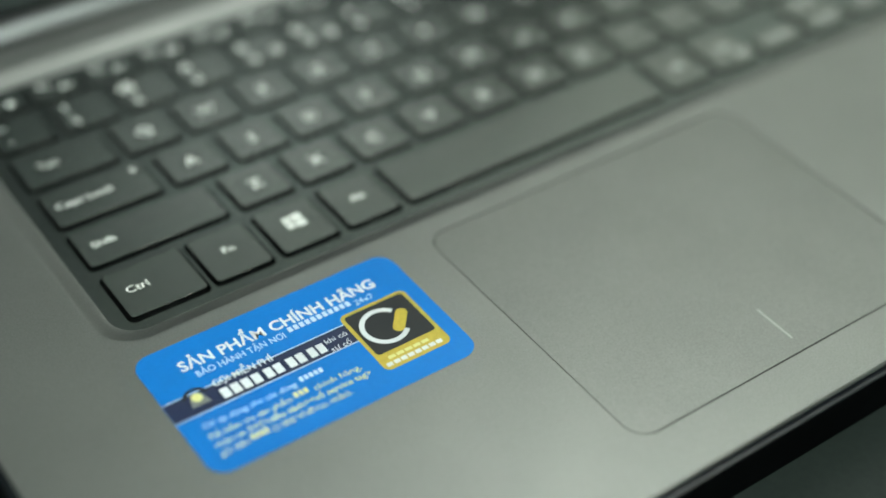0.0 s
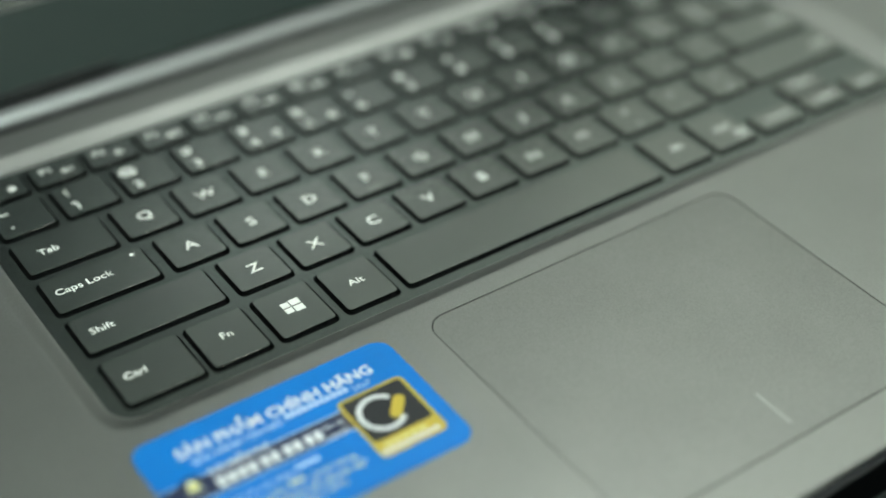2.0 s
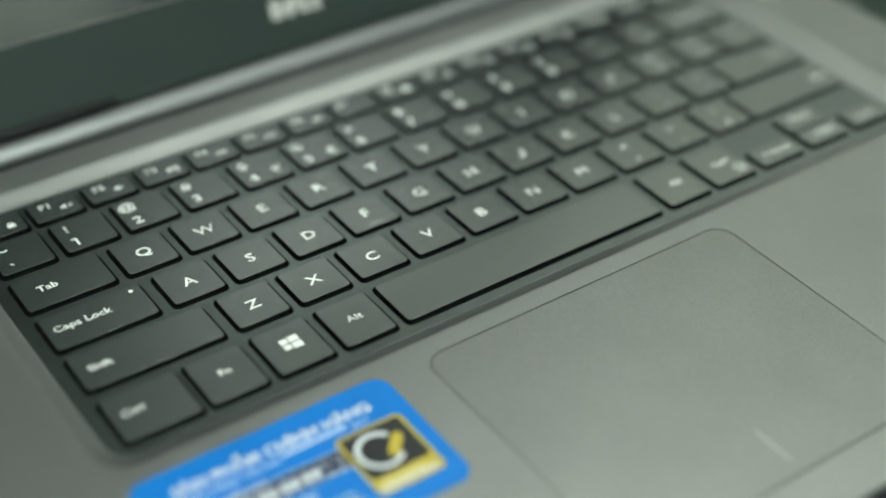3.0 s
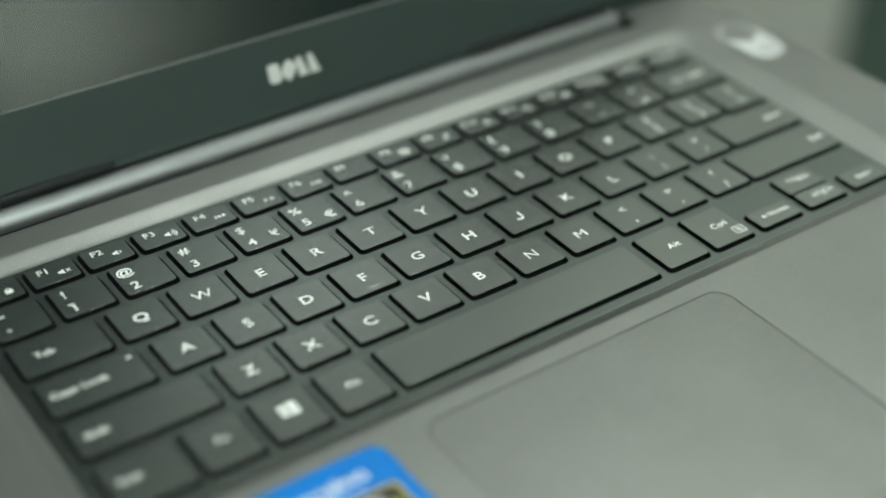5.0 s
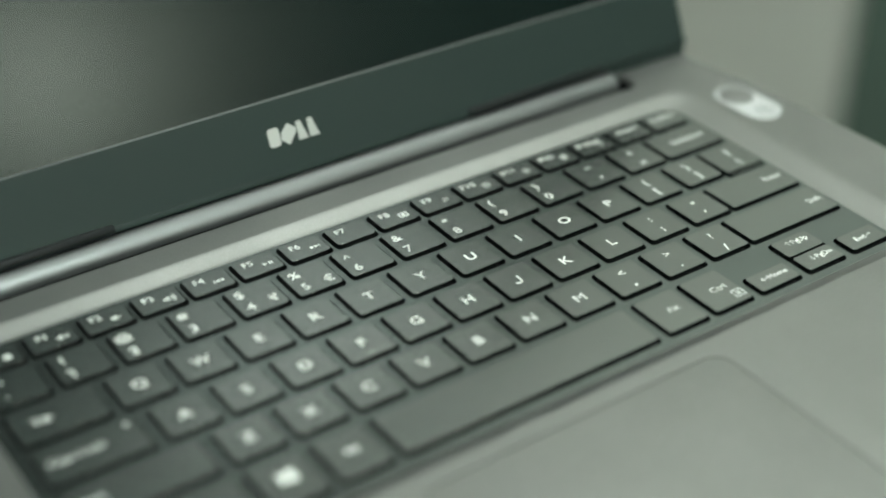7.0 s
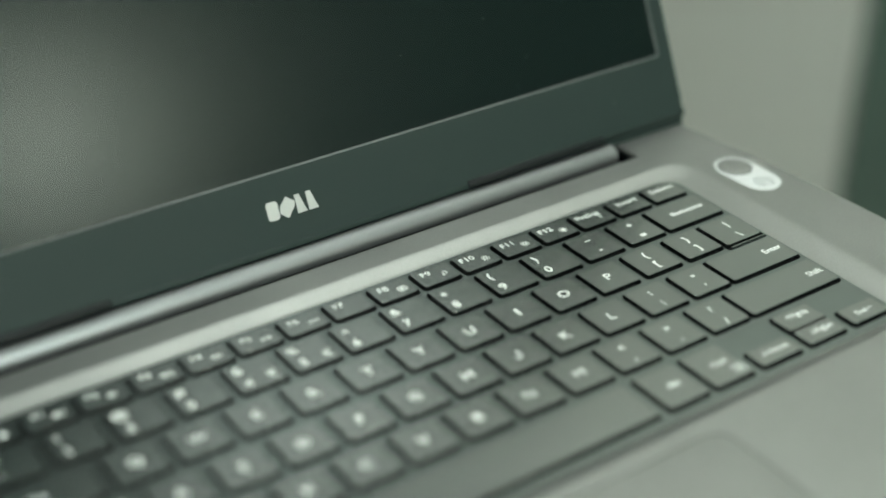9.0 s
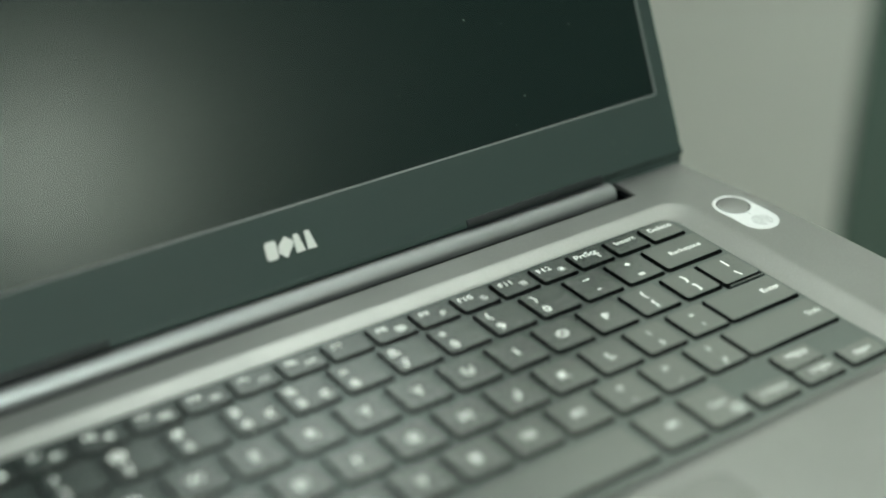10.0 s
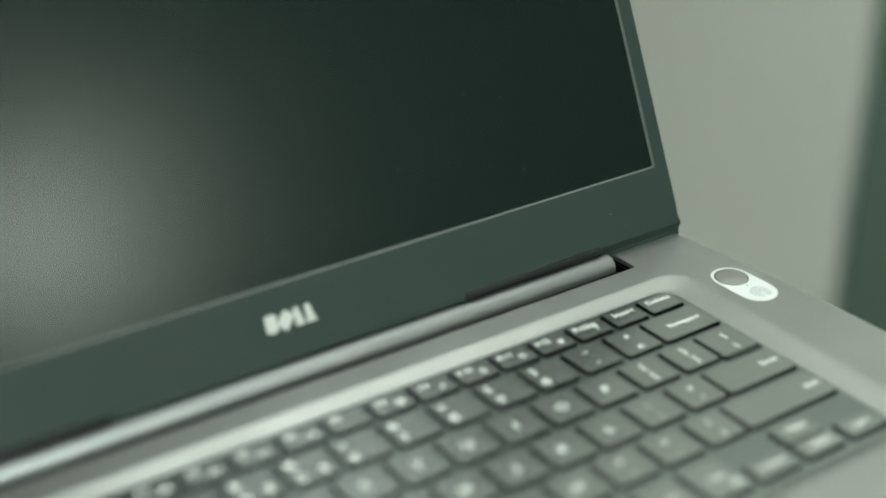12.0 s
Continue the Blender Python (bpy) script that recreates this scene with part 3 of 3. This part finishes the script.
# chamfered lip of the bezel and the panel behind it
bm = bmesh.new()
p, q = ring(bm, rr(SX0, SX1, SY0, SY1, 1.2, 4), 0.0), ring(bm, rr(SX0 + 0.65, SX1 - 0.65, SY0 + 0.65, SY1 - 0.65, 0.6, 4), -0.9)
bridge(bm, p, q)
bmesh.ops.recalc_face_normals(bm, faces=bm.faces)
if sum(f.normal.z for f in bm.faces) < 0:
    bmesh.ops.reverse_faces(bm, faces=bm.faces)
part("bezel_lip", bm, BEZEL_LIP, lid, "pale chamfered edge round the screen")
part("screen", loft([(rr(SX0 - 1, SX1 + 1, SY0 - 1, SY1 + 1, 1.2, 4), -2.0), (rr(SX0 - 1, SX1 + 1, SY0 - 1, SY1 + 1, 1.2, 4), -1.0)]), SCREEN, lid, "dark matte screen, switched off")
for x0, x1 in ((164.3, 228.5), (2 * CX - 228.5, 2 * CX - 172.0)):
    tube = [(3.5 + 1.75 * math.cos(radians(q)), 0.1 + 1.25 * math.sin(radians(q))) for q in range(-10, 200, 15)] + [(1.9, -1.2), (5.0, -1.2)]
    part("rubber_strip", along_x(x0, x1, tube, 0.7, 0.75), RUBBER, lid, "black rubber strip", angle=50)
# the bezel reaches lower along the hinge
part("bezel_foot", box((2 * CX - 228.0) * MM, 228.0 * MM, 2.2 * MM, 4.42 * MM, -2.2 * MM, -0.02 * MM, 0.0003), BEZEL_PLASTIC, lid)
# maker's mark as four plain raised blocks
blocks = [rr(84.6, 89.0, 12.9, 19.3, 1.2, 4),
          [(89.3, 14.6), (92.0, 12.4), (95.0, 15.6), (95.6, 17.4), (92.6, 19.6), (89.8, 17.0)],
          [(95.8, 12.9), (99.5, 12.9), (98.9, 14.6), (97.6, 19.3), (95.8, 19.3)],
          [(100.2, 12.9), (103.9, 12.9), (103.3, 14.6), (102.0, 19.3), (100.2, 19.3)]]
for sh in blocks:
    part("logo_block", loft([(sh, 0.0), (sh, 0.35)]), LOGO, lid, "bright plain raised block", smooth=False)

# a few grains of dust on the lid
bm = bmesh.new()
for dx, dy, r in ((184.0, 75.0, 0.16), (200.0, 70.5, 0.12), (203.0, 42.5, 0.13), (196.0, 33.0, 0.10), (188.0, 60.0, 0.1), (150.0, 55.0, 0.1), (230.0, 64.0, 0.1)):
    poly(bm, disc(dx, dy, r, 8), -0.995, 0.03)
for dx, dy, r in ((243.0, 10.5, 0.13), (237.5, 16.0, 0.1)):
    poly(bm, disc(dx, dy, r, 8), 0.005, 0.03)
tagged(part("dust_specks", bm, LEGEND, lid, "pale grains of dust", smooth=False), kind="stuff")

# ---- power key and its sticker ----
BX, BY = 261.4, 31.4
part("power_ring", loft([(disc(BX, BY, 6.5, 40), Z_DECK - 0.05), (disc(BX, BY, 6.5, 40), Z_DECK + 0.06)]), DARK_RING, laptop, "dark ring round the power key")
part("power_key", loft([(disc(BX, BY, 6.05, 40), Z_DECK), (disc(BX, BY, 6.05, 40), Z_DECK + 0.22), (disc(BX, BY, 5.8, 40), Z_DECK + 0.3)]), DECK_PAINT, laptop, "round grey power key")
tab = tagged(new("fingerprint_sticker"), "white oval sticker with a fingerprint sign round the power key", "sticker")
tab.location = (0, 0, DECK)


def stadium(x, ya, yb, r, n=16):
    up = [(x + r * math.cos(math.pi * k / n), yb + r * math.sin(math.pi * k / n)) for k in range(n + 1)]
    dn = [(x + 0.3 + r * math.cos(math.pi + math.pi * k / n), ya + r * math.sin(math.pi + math.pi * k / n)) for k in range(n + 1)]
    return up + dn


pill = stadium(BX, 18.6, BY, 7.8)
bm = sheet([pill, disc(BX, BY, 6.6, 40), disc(BX + 0.4, 23.3, 0.45, 10)], Z_DECK + 0.14)
walls_into(bm, pill, Z_DECK + 0.01, Z_DECK + 0.14)
part("vinyl", bm, WHITE_VINYL, tab, "", smooth=False)
bm = bmesh.new()
# ridges of the fingerprint: nested loops, open below
for k in range(5):
    add_arc(bm, 262.2, 17.1, 0.45 + 0.82 * k, 0.26, -78, 258, Z_DECK + 0.165, 28)
part("fingerprint_sign", bm, GREY_INK, tab, "grey fingerprint arcs", smooth=False)

# ---- blue warranty sticker ----
sticker = tagged(new("warranty_sticker"), "blue printed warranty sticker on the grey palm rest", "sticker")
sticker.location = (0, 0, DECK + (Z_DECK + 0.02) * MM)
STX0, STX1, STY0, STY1 = -44.6, 26.7, -121.9, -80.3
part("vinyl", loft([(rr(STX0, STX1, STY0, STY1, 4.6, 8), 0.0), (rr(STX0, STX1, STY0, STY1, 4.6, 8), 0.12)]), BLUE_VINYL, sticker, "glossy blue vinyl", angle=30)
ST_H = 0.14


def printed(name, bm, material, x=0.0, y=0.0, lift=0.0, label=""):
    return part(name, bm, material, sticker, label, smooth=False, at=pose_mm(x, y, ST_H + lift))


def flat(loop):
    bm = bmesh.new()
    v = ring(bm, loop, 0)
    f = bm.faces.new(v)
    f.normal_update()
    if f.normal.z < 0:
        f.normal_flip()
    return bm


def words(text, x, y, cap, material, wide=1.0, bold=0.0, slant=0.0, lift=0.02, width=None):
    """A printed line that begins at x; its length can be given."""
    bm = lettering(text, cap, wide, bold, "LEFT", slant)
    xs = [v.co.x for v in bm.verts]
    lo_x, span = min(xs), max(xs) - min(xs)
    for v in bm.verts:
        v.co.x = (v.co.x - lo_x) * ((width * MM / span) if width else 1.0)
    return printed("lettering", bm, material, x, y, lift)


def bars(x, y, w, h, material, n=1, gap=0.5, lift=0.02):
    for k in range(n):
        ww = (w - gap * (n - 1)) / n
        xx = x + k * (ww + gap)
        printed("print_bar", flat([(xx, y - h / 2), (xx + ww, y - h / 2), (xx + ww, y + h / 2), (xx, y + h / 2)]), material, 0, 0, lift)


words("SẢN PHẨM CHÍNH HÃNG", -35.6, -88.3, 3.4, WHITE_INK, bold=0.036, width=53.6)
words("BẢO HÀNH TẬN NƠI", -33.2, -92.2, 2.0, PALE_INK, bold=0.015, width=23.6)
bars(-8.2, -91.2, 17.4, 1.7, PALE_INK, n=11, gap=0.45)
words("24x7", 10.2, -92.1, 1.9, PALE_INK, width=5.2)
printed("band", flat([(STX0 + 0.05, -103.4), (4.2, -103.4), (4.2, -97.0), (STX0 + 0.05, -97.0)]), NAVY_INK, label="dark navy printed band")
for yy in (-96.85, -103.55):
    printed("band_line", flat([(STX0 + 0.05, yy - 0.16), (4.2, yy - 0.16), (4.2, yy + 0.16), (STX0 + 0.05, yy + 0.16)]), PALE_INK)
words("GỌI MIỄN PHÍ", -31.6, -97.0, 2.1, WHITE_INK, bold=0.016, width=15.6, lift=0.03)
# the telephone number as plain bars, in its groups
for x0, n, w in ((-31.4, 4, 10.2), (-20.0, 2, 4.6), (-14.0, 2, 4.6), (-8.2, 2, 4.4)):
    bars(x0, -100.8, w, 3.2, WHITE_INK, n=n, gap=0.6)
words("khi có", -3.0, -99.6, 1.6, WHITE_INK, width=6.0)
words("sự cố", -3.0, -102.6, 1.6, WHITE_INK, width=5.4)
# telephone sign
bm = flat(disc(-36.6, -98.6, 1.35, 20))
printed("telephone_dial", bm, YELLOW_INK, lift=0.05)
printed("telephone_body", flat([(-39.0, -101.2), (-34.2, -101.2), (-34.9, -98.4), (-36.0, -97.0), (-37.2, -97.0), (-38.3, -98.4)]), GREY_INK, lift=0.03)
bm = bmesh.new()
add_arc(bm, -36.6, -99.0, 3.1, 0.9, 20, 160)
printed("telephone_handset", bm, BLACK_INK, lift=0.02)
words("Chỉ áp dụng cho các dòng", -39.8, -107.4, 1.75, PALE_INK, slant=0.2, width=24.2)
bars(-14.4, -106.7, 6.2, 1.5, PALE_INK, n=5, gap=0.35)
words("Để kiểm tra sản phẩm", -40.2, -110.9, 1.75, YELLOW_INK, width=21.2)
bars(-18.0, -110.3, 3.6, 1.6, YELLOW_INK, n=3, gap=0.35)
words("chính hãng,", -13.0, -110.9, 1.75, YELLOW_INK, width=12.6)
words("nhắn tin", -40.2, -113.7, 1.75, YELLOW_INK, width=7.6)
words("SVT<dấu cách><số service tag>", -31.8, -113.7, 1.75, YELLOW_INK, bold=0.016, width=32.4)
words("gửi đến", -40.4, -116.5, 1.75, YELLOW_INK, width=7.2)
bars(-32.4, -115.9, 4.4, 1.7, YELLOW_INK, n=4, gap=0.3)
words("(1.000 VNĐ/tin nhắn).", -27.0, -116.5, 1.75, YELLOW_INK, width=20.6)
# gold framed sign with a broken white ring and a plain gold lozenge
printed("gold_frame", flat(rr(3.9, 22.7, -115.8, -94.1, 1.8, 6)), GOLD_INK, lift=0.02, label="gold printed frame")
printed("black_field", flat(rr(4.9, 21.7, -110.3, -95.0, 1.0, 4)), BLACK_INK, lift=0.035)
bm = bmesh.new()
add_arc(bm, 11.9, -102.6, 5.5, 1.3, 38, 318, n=36)
printed("white_ring", bm, WHITE_INK, lift=0.05)
loz = rr(-1.5, 1.5, -4.0, 4.0, 1.4, 6)
printed("gold_lozenge", flat([(16.2 + x * math.cos(0.7) + y * math.sin(0.7), -102.9 - x * math.sin(0.7) + y * math.cos(0.7)) for x, y in loz]), GOLD_INK, lift=0.055)
bars(6.6, -112.2, 11.4, 1.0, YELLOW_INK, n=5, gap=0.4, lift=0.04)
bars(5.0, -114.1, 15.6, 1.2, WHITE_INK, n=8, gap=0.4, lift=0.04)
